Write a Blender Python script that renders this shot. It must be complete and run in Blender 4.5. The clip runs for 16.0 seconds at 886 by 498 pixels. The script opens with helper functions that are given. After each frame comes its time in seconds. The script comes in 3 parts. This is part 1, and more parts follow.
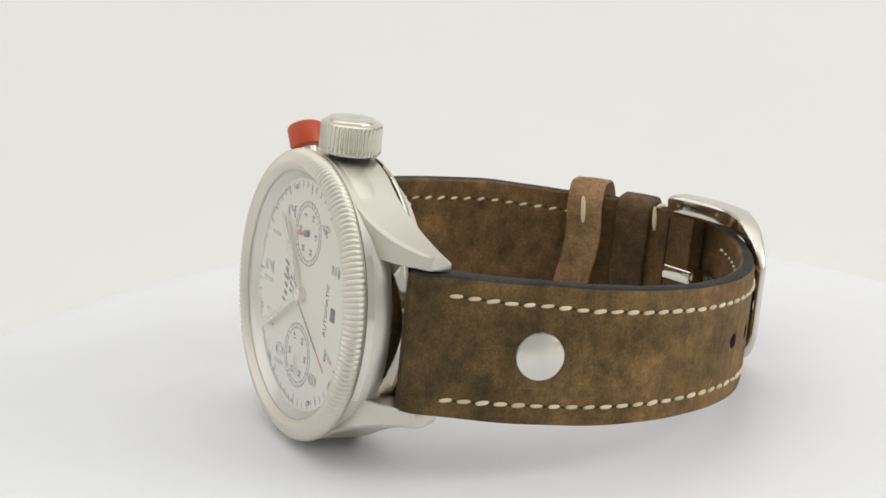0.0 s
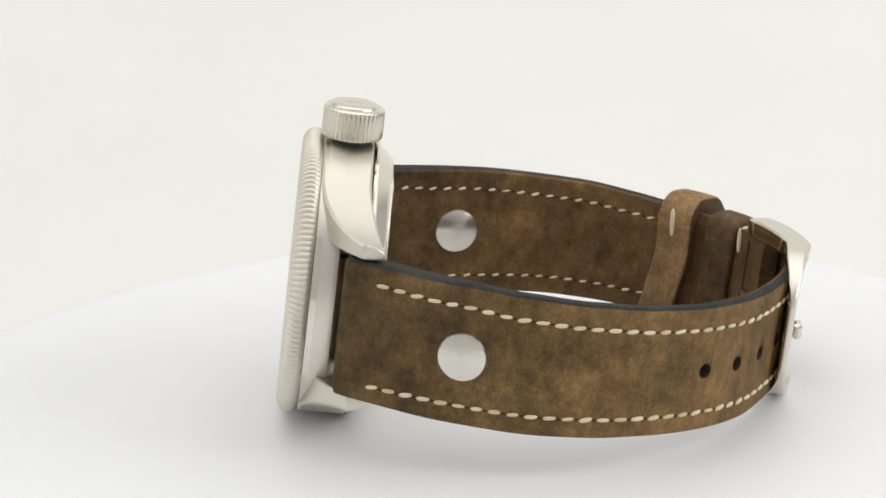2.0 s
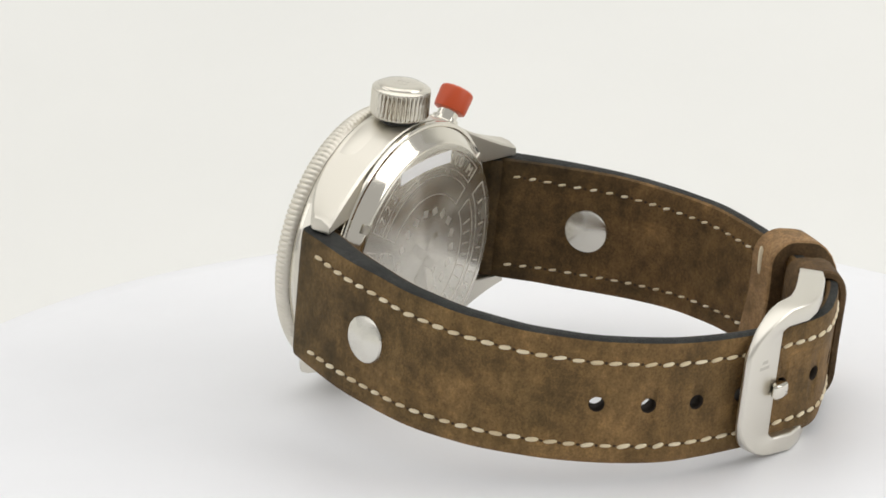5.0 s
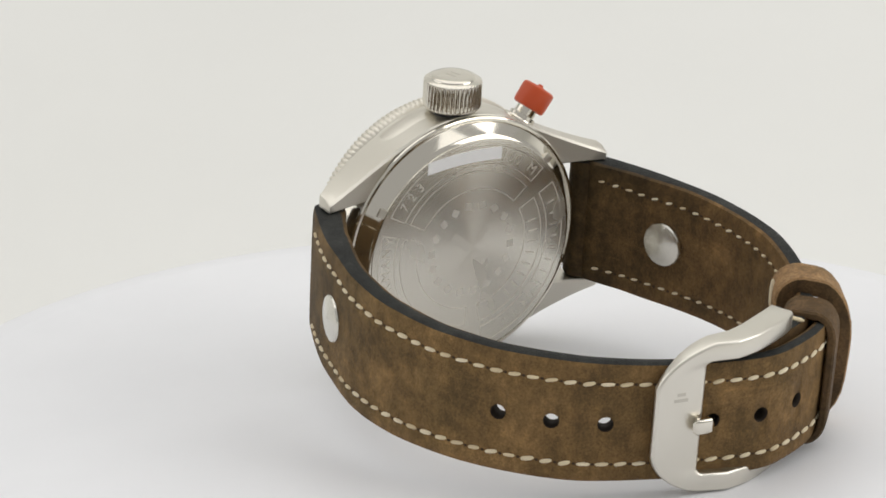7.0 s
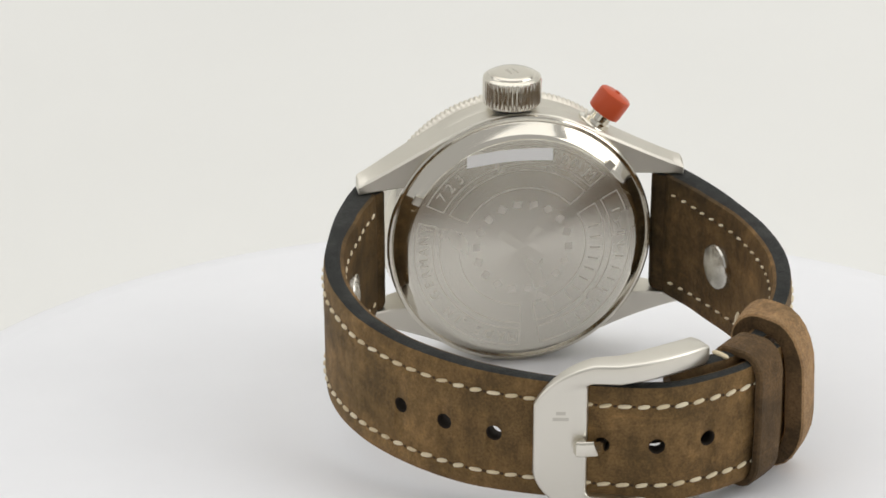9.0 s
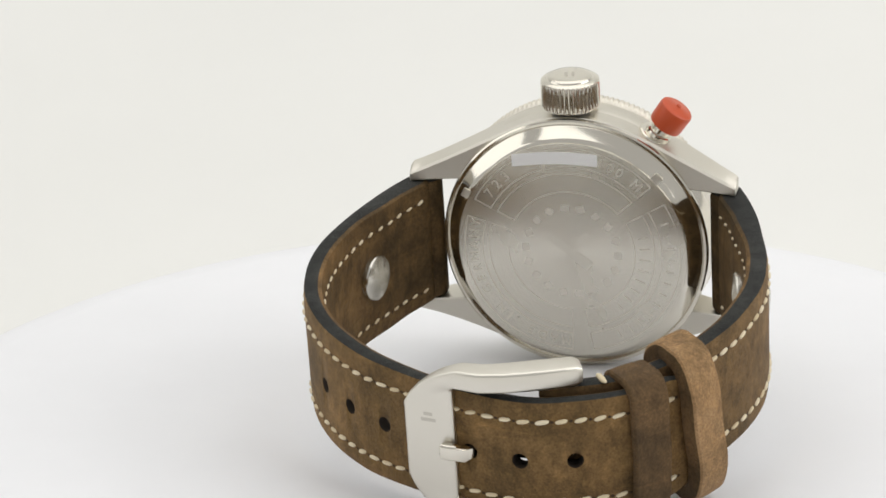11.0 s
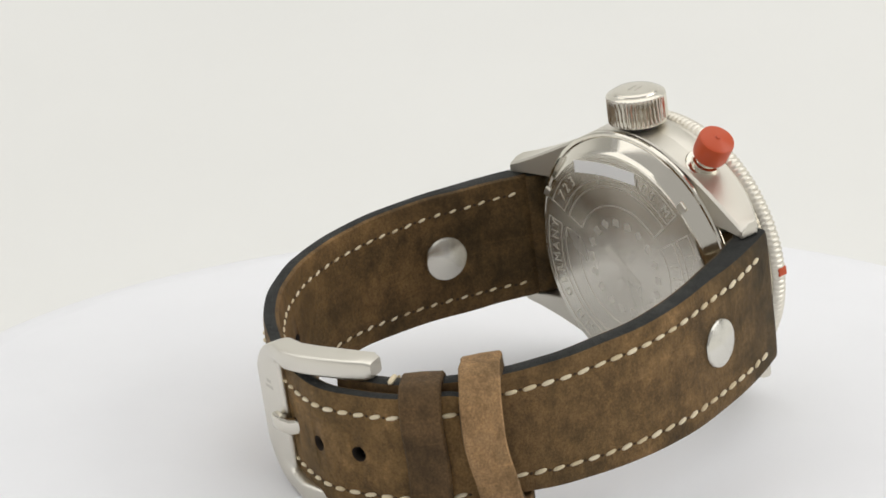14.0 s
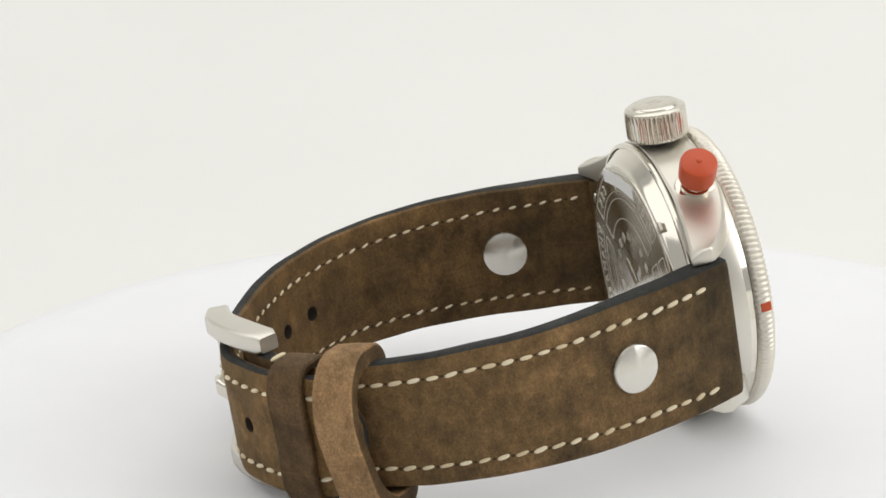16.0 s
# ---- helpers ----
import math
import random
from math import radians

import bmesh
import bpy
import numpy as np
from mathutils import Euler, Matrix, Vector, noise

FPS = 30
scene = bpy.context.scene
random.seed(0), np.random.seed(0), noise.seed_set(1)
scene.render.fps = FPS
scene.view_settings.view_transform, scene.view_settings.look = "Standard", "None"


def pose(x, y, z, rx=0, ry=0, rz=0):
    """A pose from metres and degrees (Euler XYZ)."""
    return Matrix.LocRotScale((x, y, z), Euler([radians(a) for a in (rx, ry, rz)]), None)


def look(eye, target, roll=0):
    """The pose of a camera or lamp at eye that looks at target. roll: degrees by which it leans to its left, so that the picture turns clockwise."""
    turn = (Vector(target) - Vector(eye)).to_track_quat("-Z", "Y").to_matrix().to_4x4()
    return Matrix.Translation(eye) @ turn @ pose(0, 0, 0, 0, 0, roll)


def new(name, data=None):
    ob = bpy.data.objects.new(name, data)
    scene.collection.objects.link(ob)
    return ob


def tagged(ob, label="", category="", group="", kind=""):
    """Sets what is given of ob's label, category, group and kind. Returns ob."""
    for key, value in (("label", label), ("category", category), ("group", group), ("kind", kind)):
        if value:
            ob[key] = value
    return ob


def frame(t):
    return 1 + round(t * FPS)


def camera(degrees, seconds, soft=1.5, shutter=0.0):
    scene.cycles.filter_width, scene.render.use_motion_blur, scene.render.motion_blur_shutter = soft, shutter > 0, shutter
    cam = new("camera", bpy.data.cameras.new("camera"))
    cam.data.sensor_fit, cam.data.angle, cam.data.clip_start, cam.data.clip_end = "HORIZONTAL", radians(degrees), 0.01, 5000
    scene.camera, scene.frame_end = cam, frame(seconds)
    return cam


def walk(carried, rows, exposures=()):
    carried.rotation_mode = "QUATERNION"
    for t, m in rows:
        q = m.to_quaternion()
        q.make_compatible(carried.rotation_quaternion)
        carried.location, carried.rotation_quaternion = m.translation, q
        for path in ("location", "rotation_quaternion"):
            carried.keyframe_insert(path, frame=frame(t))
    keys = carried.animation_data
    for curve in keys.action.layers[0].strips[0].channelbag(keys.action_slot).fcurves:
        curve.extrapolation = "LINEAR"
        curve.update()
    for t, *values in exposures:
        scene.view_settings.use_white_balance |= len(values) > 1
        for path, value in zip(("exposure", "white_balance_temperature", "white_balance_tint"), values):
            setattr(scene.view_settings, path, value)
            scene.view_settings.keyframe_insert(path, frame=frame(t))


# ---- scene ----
MM = 0.001
GROUND = 25.3            # height of the table top below the turning axis' origin, mm

# ---- camera: it stands still ----
cam = camera(18.306, 16.0, soft=1.65)
eye = Vector((0.0, -0.39372, 0.17287 - GROUND * MM))
yaw, tilt = radians(-1.3478), radians(-17.0967)
aim = Vector((math.sin(yaw) * math.cos(tilt), math.cos(yaw) * math.cos(tilt), math.sin(tilt)))
view = look(eye, eye + aim, roll=-1.409)
walk(cam, [(0.0, view), (16.0, view)], exposures=[(0.0, 0.0), (1.0, 0.10), (2.0, 0.12), (4.0, 0.11), (6.4, 0.0), (7.2, -0.09), (9.0, -0.01), (11.5, 0.09), (12.5, 0.06), (13.5, 0.02), (14.5, 0.0), (15.5, 0.07), (16.0, 0.09)])

# ---- world and light: a white photo tent under soft boxes ----
world = bpy.data.worlds.new("world")
scene.world = world
world.use_nodes = True
world.node_tree.nodes["Background"].inputs["Color"].default_value = (1.0, 0.99, 0.97, 1)
world.node_tree.nodes["Background"].inputs["Strength"].default_value = 0.47


def soft_box(name, at, target, size_x, size_y, watts, colour=(1.0, 0.985, 0.96)):
    lamp = bpy.data.lights.new(name, "AREA")
    lamp.shape, lamp.size, lamp.size_y, lamp.energy, lamp.color = "RECTANGLE", size_x, size_y, watts, colour
    ob = new(name, lamp)
    ob.matrix_world = look(at, target)
    return ob


soft_box("soft_box_top", (0.0, 0.05, 0.75), (0, 0, 0), 1.1, 0.9, 2.95)
soft_box("soft_box_left", (-0.75, -0.05, 0.40), (0, 0, 0.03), 0.6, 0.5, 0.85)
soft_box("soft_box_right", (0.75, -0.15, 0.45), (0, 0, 0.03), 0.6, 0.5, 2.45)


# ---- materials ----
def material(name, base, rough=0.5, metal=0.0):
    m = bpy.data.materials.new(name)
    m.use_nodes = True
    b = m.node_tree.nodes["Principled BSDF"]
    b.inputs["Base Color"].default_value = (*base, 1)
    b.inputs["Roughness"].default_value = rough
    b.inputs["Metallic"].default_value = metal
    return m


def nodes_of(m):
    t = m.node_tree
    return t.nodes, t.links, t.nodes["Principled BSDF"]


def noise_node(m, scale, detail=4.0, rough=0.55, stretch=(1, 1, 1)):
    n, l, b = nodes_of(m)
    co = n.new("ShaderNodeTexCoord")
    mp = n.new("ShaderNodeMapping")
    mp.inputs["Scale"].default_value = stretch
    tx = n.new("ShaderNodeTexNoise")
    tx.inputs["Scale"].default_value = scale
    tx.inputs["Detail"].default_value = detail
    tx.inputs["Roughness"].default_value = rough
    l.new(co.outputs["Object"], mp.inputs["Vector"])
    l.new(mp.outputs["Vector"], tx.inputs["Vector"])
    return tx.outputs["Fac"]


def ramp(m, fac, stops):
    n, l, b = nodes_of(m)
    r = n.new("ShaderNodeValToRGB")
    while len(r.color_ramp.elements) < len(stops):
        r.color_ramp.elements.new(0.5)
    for e, (at, c) in zip(r.color_ramp.elements, stops):
        e.position, e.color = at, (*c, 1)
    l.new(fac, r.inputs["Fac"])
    return r.outputs["Color"]


def mix(m, a, b_, fac, mode="MIX"):
    n, l, b = nodes_of(m)
    x = n.new("ShaderNodeMix")
    x.data_type, x.blend_type = "RGBA", mode
    l.new(a, x.inputs[6])
    l.new(b_, x.inputs[7])
    if isinstance(fac, float):
        x.inputs[0].default_value = fac
    else:
        l.new(fac, x.inputs[0])
    return x.outputs[2]


def bump(m, height, strength, distance):
    n, l, b = nodes_of(m)
    x = n.new("ShaderNodeBump")
    x.inputs["Strength"].default_value = strength
    x.inputs["Distance"].default_value = distance
    l.new(height, x.inputs["Height"])
    l.new(x.outputs["Normal"], b.inputs["Normal"])


def leather(name, dark, mid, light, patina_shade=False):
    """Pull-up leather: soft clouds, fibres, fine grain, pores and scuffs; darker where it bends at the lugs, with
    painted shade there and towards the buckle.
    """
    m = material(name, mid, 0.68)
    n, l, b = nodes_of(m)
    patch = noise_node(m, 150.0, 9.0, 0.72)
    big = ramp(m, patch, [(0.26, dark), (0.50, mid), (0.76, light)])
    stain = ramp(m, noise_node(m, 42.0, 8.0, 0.72), [(0.36, (0.56, 0.59, 0.58)), (0.56, (1.0, 1.0, 1.0))])
    big = mix(m, big, stain, 1.0, "MULTIPLY")
    if patina_shade:
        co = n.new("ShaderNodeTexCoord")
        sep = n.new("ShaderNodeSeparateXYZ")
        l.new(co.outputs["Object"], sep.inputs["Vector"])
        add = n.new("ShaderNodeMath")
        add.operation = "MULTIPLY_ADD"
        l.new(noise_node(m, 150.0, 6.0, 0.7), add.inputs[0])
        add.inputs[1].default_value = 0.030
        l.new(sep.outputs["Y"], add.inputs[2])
        # wear and painted shade at the lugs, painted shade alone towards the buckle
        worn_shade = ramp(m, add.outputs["Value"], [(0.010, (0.42, 0.45, 0.44)), (0.043, (1.0, 1.0, 1.0)), (0.056, (1.0, 1.0, 1.0)), (0.076, (0.78, 0.77, 0.76))])
        big = mix(m, big, worn_shade, 1.0, "MULTIPLY")
    fibre = ramp(m, noise_node(m, 560.0, 8.0, 0.78, (1, 1, 0.7)), [(0.30, (0.66, 0.66, 0.66)), (0.52, (1.0, 1.0, 1.0)), (0.72, (1.36, 1.32, 1.22))])
    streak = ramp(m, noise_node(m, 1300.0, 4.0, 0.7, (1, 1, 0.22)), [(0.34, (0.93, 0.93, 0.92)), (0.66, (1.07, 1.07, 1.06))])
    fine = ramp(m, noise_node(m, 2900.0, 3.0, 0.7), [(0.33, (0.76, 0.75, 0.74)), (0.67, (1.22, 1.22, 1.20))])
    scuff = ramp(m, noise_node(m, 700.0, 3.0, 0.6, (0.10, 0.10, 1.6)), [(0.62, (1.0, 1.0, 1.0)), (0.74, (1.28, 1.24, 1.18))])
    both = big
    for layer in (fibre, streak, fine, scuff):
        both = mix(m, both, layer, 1.0, "MULTIPLY")
    l.new(both, b.inputs["Base Color"])
    bump(m, noise_node(m, 1800.0, 6.0, 0.78), 0.75, 0.00018)
    b.inputs["Specular IOR Level"].default_value = 0.2
    return m


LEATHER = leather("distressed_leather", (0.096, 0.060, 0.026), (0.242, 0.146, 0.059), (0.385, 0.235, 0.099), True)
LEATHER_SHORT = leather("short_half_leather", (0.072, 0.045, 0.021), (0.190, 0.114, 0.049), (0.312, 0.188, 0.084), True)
# lining tone lowered to paint in the shade inside the closed strap
SHADED_LINING = leather("shaded_lining_leather", (0.078, 0.047, 0.020), (0.178, 0.103, 0.041), (0.290, 0.170, 0.069), True)
LEATHER_LOOP = leather("loop_leather", (0.19, 0.113, 0.053), (0.325, 0.197, 0.096), (0.45, 0.285, 0.148))
LEATHER_DARK = leather("dark_loop_leather", (0.056, 0.035, 0.017), (0.108, 0.066, 0.031), (0.21, 0.124, 0.058))
EDGE = leather("edge_paint", (0.016, 0.0165, 0.016), (0.031, 0.032, 0.031), (0.062, 0.062, 0.058))
PUNCHED = material("punched_leather", (0.020, 0.013, 0.008), 0.9)
PRICKED = material("pricked_leather", (0.045, 0.027, 0.013), 0.95)
THREAD = material("waxed_thread", (0.66, 0.56, 0.40), 0.7)
n_, l_, b_ = nodes_of(THREAD)
oi = n_.new("ShaderNodeObjectInfo")
l_.new(ramp(THREAD, oi.outputs["Random"], [(0.0, (0.60, 0.49, 0.31)), (0.5, (0.70, 0.60, 0.41)), (1.0, (0.78, 0.69, 0.51))]), b_.inputs["Base Color"])
bump(THREAD, noise_node(THREAD, 3500.0, 2.0, 0.5, (0.4, 1, 1)), 0.5, 0.0001)


def steel(name, base, rough, brushed=0.0, stretch=(1, 1, 1), scale=4000.0):
    m = material(name, base, rough, 1.0)
    n, l, b = nodes_of(m)
    if brushed:
        fac = noise_node(m, scale, 2.0, 0.5, stretch)
        bump(m, fac, brushed, 0.00004)
    big = noise_node(m, 160.0, 3.0, 0.5)
    mr = n.new("ShaderNodeMapRange")
    mr.inputs["To Min"].default_value = max(rough - 0.04, 0.02)
    mr.inputs["To Max"].default_value = rough + 0.06
    l.new(big, mr.inputs["Value"])
    l.new(mr.outputs["Result"], b.inputs["Roughness"])
    return m


BRUSHED = steel("brushed_steel", (0.735, 0.70, 0.62), 0.46, 0.25, (1, 1, 0.04))
SATIN = steel("satin_steel", (0.68, 0.65, 0.58), 0.38, 0.2, (1, 0.1, 1))
CASE_STEEL = steel("case_steel", (0.70, 0.67, 0.60), 0.36)
CROWN_STEEL = steel("crown_steel", (0.735, 0.70, 0.62), 0.18)
POLISHED = steel("polished_steel", (0.735, 0.70, 0.62), 0.09)
BUCKLE_STEEL = steel("buckle_steel", (0.72, 0.69, 0.62), 0.33, 0.25, (0.06, 1, 1))
BLACK = material("black_gasket", (0.012, 0.012, 0.012), 0.5)
RED = material("red_lacquer", (0.53, 0.070, 0.015), 0.38)


def spun(name, base, rough, turn=0.9, tangent_axis="Y"):
    """Steel turned on a lathe: its gloss is drawn out round the axis."""
    m = steel(name, base, rough)
    n, l, b = nodes_of(m)
    tg = n.new("ShaderNodeTangent")
    tg.direction_type, tg.axis = "RADIAL", tangent_axis
    l.new(tg.outputs["Tangent"], b.inputs["Tangent"])
    b.inputs["Anisotropic"].default_value = turn
    b.inputs["Anisotropic Rotation"].default_value = 0.25
    return m


SPUN_BACK = spun("spun_steel", (0.76, 0.73, 0.65), 0.25, 0.95, "Y")
SPUN_STUD = spun("spun_stud_steel", (0.70, 0.68, 0.62), 0.22, 0.93, "Z")
DIAL = material("silver_white_dial", (0.86, 0.825, 0.715), 0.45)
PRINT = material("grey_outline_print", (0.20, 0.20, 0.19), 0.5)
INK = material("dark_grey_print", (0.10, 0.10, 0.10), 0.5)
CREAM = material("cream_lume", (0.75, 0.74, 0.60), 0.5)
PAPER = material("white_paper", (0.92, 0.92, 0.92), 0.35)
SCORE = material("engraved_steel", (0.79, 0.76, 0.69), 0.44, 1.0)
SCORE_DARK = material("engraved_grey", (0.56, 0.53, 0.47), 0.36, 1.0)

GLASS = material("sapphire_glass", (1, 1, 1), 0.02)
GLASS.node_tree.nodes["Principled BSDF"].inputs["Transmission Weight"].default_value = 1.0
GLASS.node_tree.nodes["Principled BSDF"].inputs["IOR"].default_value = 1.5

WHITE_CLOTH = material("white_tent_cloth", (0.80, 0.80, 0.78), 0.9)
n_, l_, b_ = nodes_of(WHITE_CLOTH)
l_.new(ramp(WHITE_CLOTH, noise_node(WHITE_CLOTH, 9.0, 3.0), [(0.3, (0.775, 0.775, 0.75)), (0.7, (0.80, 0.80, 0.775))]), b_.inputs["Base Color"])
WHITE_BOARD = material("white_acrylic", (0.86, 0.86, 0.86), 0.42)
n_, l_, b_ = nodes_of(WHITE_BOARD)
l_.new(ramp(WHITE_BOARD, noise_node(WHITE_BOARD, 40.0, 3.0), [(0.3, (0.825, 0.832, 0.858)), (0.7, (0.845, 0.852, 0.878))]), b_.inputs["Base Color"])
b_.inputs["Specular IOR Level"].default_value = 0.2


# ---- mesh helpers ----
def finish(bm, name, mats, smooth=True, angle=35):
    """A mesh from bm, smooth but for edges sharper than angle."""
    bmesh.ops.recalc_face_normals(bm, faces=bm.faces)
    for f in bm.faces:
        f.smooth = smooth
    if smooth:
        for e in bm.edges:
            if len(e.link_faces) == 2 and e.calc_face_angle(0.0) > radians(angle):
                e.smooth = False
    me = bpy.data.meshes.new(name)
    bm.to_mesh(me)
    bm.free()
    for m in (mats if isinstance(mats, (list, tuple)) else [mats]):
        me.materials.append(m)
    return me


def part(name, bm, mats, parent, label="", smooth=True, angle=35):
    me = bm if isinstance(bm, bpy.types.Mesh) else finish(bm, name, mats, smooth, angle)
    ob = new(name, me)
    ob.parent = parent
    if label:
        tagged(ob, label)
    return ob


def lathe(profile, turns=160, axis="y", wave=None, core=None):
    """Turns (radius, height) pairs in mm round an axis. wave(k, angle) gives an added radius."""
    bm = bmesh.new()
    rings = []
    for i in range(turns):
        a = 2 * math.pi * i / turns
        ring = []
        for k, (r, h) in enumerate(profile):
            w = wave(k, a) if wave else 0.0
            q = r + w
            if core:
                away = Vector((r - core[0], h - core[1])).normalized()
                q, h = r + w * away.x, h + w * away.y
            x, y, z = (q * math.cos(a), h, q * math.sin(a)) if axis == "y" else (q * math.cos(a), q * math.sin(a), h)
            ring.append(bm.verts.new((x * MM, y * MM, z * MM)))
        rings.append(ring)
    for i in range(turns):
        p, q = rings[i], rings[(i + 1) % turns]
        for k in range(len(profile) - 1):
            if profile[k][0] < 1e-6:
                if k == 0:
                    bm.faces.new((p[0], p[1], q[1]))
                continue
            bm.faces.new((p[k], p[k + 1], q[k + 1], q[k]))
    bmesh.ops.remove_doubles(bm, verts=bm.verts, dist=1e-7)
    return bm


def spline(points, step):
    """Points every step mm along a smooth curve through the given points."""
    pts = [Vector(p) for p in points]
    pts = [2 * pts[0] - pts[1]] + pts + [2 * pts[-1] - pts[-2]]
    dense = []
    for i in range(1, len(pts) - 2):
        a, b, c, d = pts[i - 1:i + 3]
        for s in range(60):
            t = s / 60
            dense.append(0.5 * (2 * b + (c - a) * t + (2 * a - 5 * b + 4 * c - d) * t * t + (3 * b - a - 3 * c + d) * t ** 3))
    dense.append(pts[-2])
    out, run = [dense[0]], 0.0
    for p, q in zip(dense, dense[1:]):
        d = (q - p).length
        while run + d >= step:
            p = p.lerp(q, (step - run) / d)
            d = (q - p).length
            out.append(p)
            run = 0.0
        run += d
    return out


def box(size, at=(0, 0, 0), bevel=0.0, segments=2, turn=None):
    """A bevelled block; sizes in mm."""
    bm = bmesh.new()
    bmesh.ops.create_cube(bm, size=1.0)
    bmesh.ops.scale(bm, vec=[s * MM for s in size], verts=bm.verts)
    if bevel:
        bmesh.ops.bevel(bm, geom=bm.edges[:], offset=bevel * MM, segments=segments, affect="EDGES", profile=0.6)
    m = Matrix.Translation([c * MM for c in at])
    bmesh.ops.transform(bm, matrix=m @ turn if turn else m, verts=bm.verts)
    return bm


# ---- the setting ----
def make_backdrop():
    """A white sweep: table, a wide bend and the wall behind, and the tent's other sides."""
    bm = bmesh.new()
    prof = [(-1.3, -0.012), (0.10, -0.012)]
    prof += [(0.10 + 0.5 * math.sin(a), -0.012 + 0.5 * (1 - math.cos(a))) for a in [radians(6 * k) for k in range(1, 16)]]
    prof += [(0.60, 1.3)]
    cols = [[bm.verts.new((x, y, z)) for y, z in prof] for x in (-1.2, 1.2)]
    for k in range(len(prof) - 1):
        bm.faces.new((cols[0][k], cols[0][k + 1], cols[1][k + 1], cols[1][k]))
    ob = new("backdrop", finish(bm, "backdrop", WHITE_CLOTH))
    tagged(ob, "seamless white sweep behind and below the watch", "backdrop", kind="structure")


make_backdrop()


def board_mesh(prof, closed):
    """Part of a softly uneven round board, from (share of the radius, height in mm) pairs."""
    bm = bmesh.new()
    turns = 240
    rings = []
    for i in range(turns):
        a = 2 * math.pi * i / turns
        r = 97 + 2.5 * math.cos(a - radians(240)) + 1.5 * math.cos(3 * a + 0.6)
        rings.append([bm.verts.new((r * k * math.cos(a) * MM, r * k * math.sin(a) * MM, h * MM)) for k, h in prof])
    for i in range(turns):
        p, q = rings[i], rings[(i + 1) % turns]
        for k in range(len(prof) - 1):
            bm.faces.new((p[k], p[k + 1], q[k + 1], q[k]))
        if closed:
            bm.faces.new((p[-1], p[0], q[0], q[-1]))
    bmesh.ops.remove_doubles(bm, verts=bm.verts, dist=1e-7)
    return bm


def make_turntable():
    """A thin white board with a rounded rim."""
    base = tagged(new("turntable"), "white round turntable board under the watch", "turntable")
    part("plate", board_mesh([(0.0, 0.0), (0.4, 0.0), (0.93, 0.0), (0.93, -9.0), (0.0, -9.0)], False), WHITE_BOARD, base)
    part("rim", board_mesh([(0.9301, 0.0), (0.975, -0.25), (0.992, -1.0), (1.0, -2.2), (0.995, -9.0), (0.9301, -9.0)], True), WHITE_BOARD, base)
    return base


turntable = make_turntable()

# ---- the watch ----
watch = new("wrist_watch")
tagged(watch, "steel chronograph on a brown leather strap, lying on its side", "watch")

CZ = 0.3         # the case's axis lies a little over the strap's middle

def centred(bm, dz=CZ):
    bmesh.ops.translate(bm, vec=(0, 0, dz * MM), verts=bm.verts)
    return bm


def make_case():
    prof = [(17.0, -10.7), (20.75, -10.72), (20.95, -10.62), (21.25, -9.65), (21.32, -9.45), (21.35, -8.0), (21.3, -7.0), (21.1, -6.2), (20.75, -5.2), (20.3, -4.1), (19.9, -3.05), (15.0, -3.0)]
    bm = centred(lathe(prof, 200))
    for f in bm.faces:
        c = f.calc_center_median()
        flank = abs(c.z - CZ * MM) < 10.8 * MM
        if flank and (c.y < -9.6 * MM or c.y > -6.9 * MM):
            f.material_index = 2
        elif flank:
            f.material_index = 1
    return part("case", bm, [SATIN, CASE_STEEL, POLISHED], watch, "satin steel middle case with polished bevels", angle=20)


case = make_case()


def make_lug(sx, sz):
    """A lug that runs from the case's flank to a thin tip bent to the back."""
    bm = bmesh.new()
    rows = []
    steps = 30
    for i in range(steps + 1):
        k = i / steps
        x = 25.8 * k
        if x < 7.8:
            z_front = z_back = math.sqrt(21.76 ** 2 - x * x) - 0.25 - 0.003 * x
        else:
            z_front = math.sqrt(21.76 ** 2 - x * x) - 0.25 if x < 12 else 12.95 + 4.95 * (max(0.0, 25.9 - x) / 13.9) ** 1.45
            z_back = 12.1 + 0.282 * (26 - x) ** 1.15
        z_in = 10.6
        drop = max(0.0, (x - 10.5) / 15.5)
        y_front = -10.6 + 6.9 * drop ** 2.0
        y_back = -3.2 + 2.6 * max(0.0, (x - 12) / 14.0) ** 1.5
        c = 0.05 + 0.35 * min(1.0, x / 12)
        ring = [(y_front, z_front - c), (y_front + c, z_front), (y_front + 0.5 * (y_back - y_front), 0.5 * (z_front + z_back) + 0.1 * drop), (y_back - c, z_back), (y_back, z_back - c),
                (y_back, z_in + c * 0.5), (y_back - c * 0.5, z_in), (y_front + c * 0.5, z_in), (y_front, z_in + c * 0.5)]
        rows.append([bm.verts.new((sx * x * MM, y * MM, (sz * z + (0.0 if sz > 0 else 0.5)) * MM)) for y, z in ring])
    for p, q in zip(rows, rows[1:]):
        for k in range(9):
            bm.faces.new((p[k], p[(k + 1) % 9], q[(k + 1) % 9], q[k]))
    bm.faces.new(rows[0])
    bm.faces.new(rows[-1])
    tip = [e for e in bm.edges if all(v in rows[-1] for v in e.verts)]
    bmesh.ops.bevel(bm, geom=tip, offset=0.28 * MM, segments=2, affect="EDGES", profile=0.5)
    return part("lug", bm, SATIN, watch, angle=28)


for sx in (1, -1):
    for sz in (1, -1):
        make_lug(sx, sz)


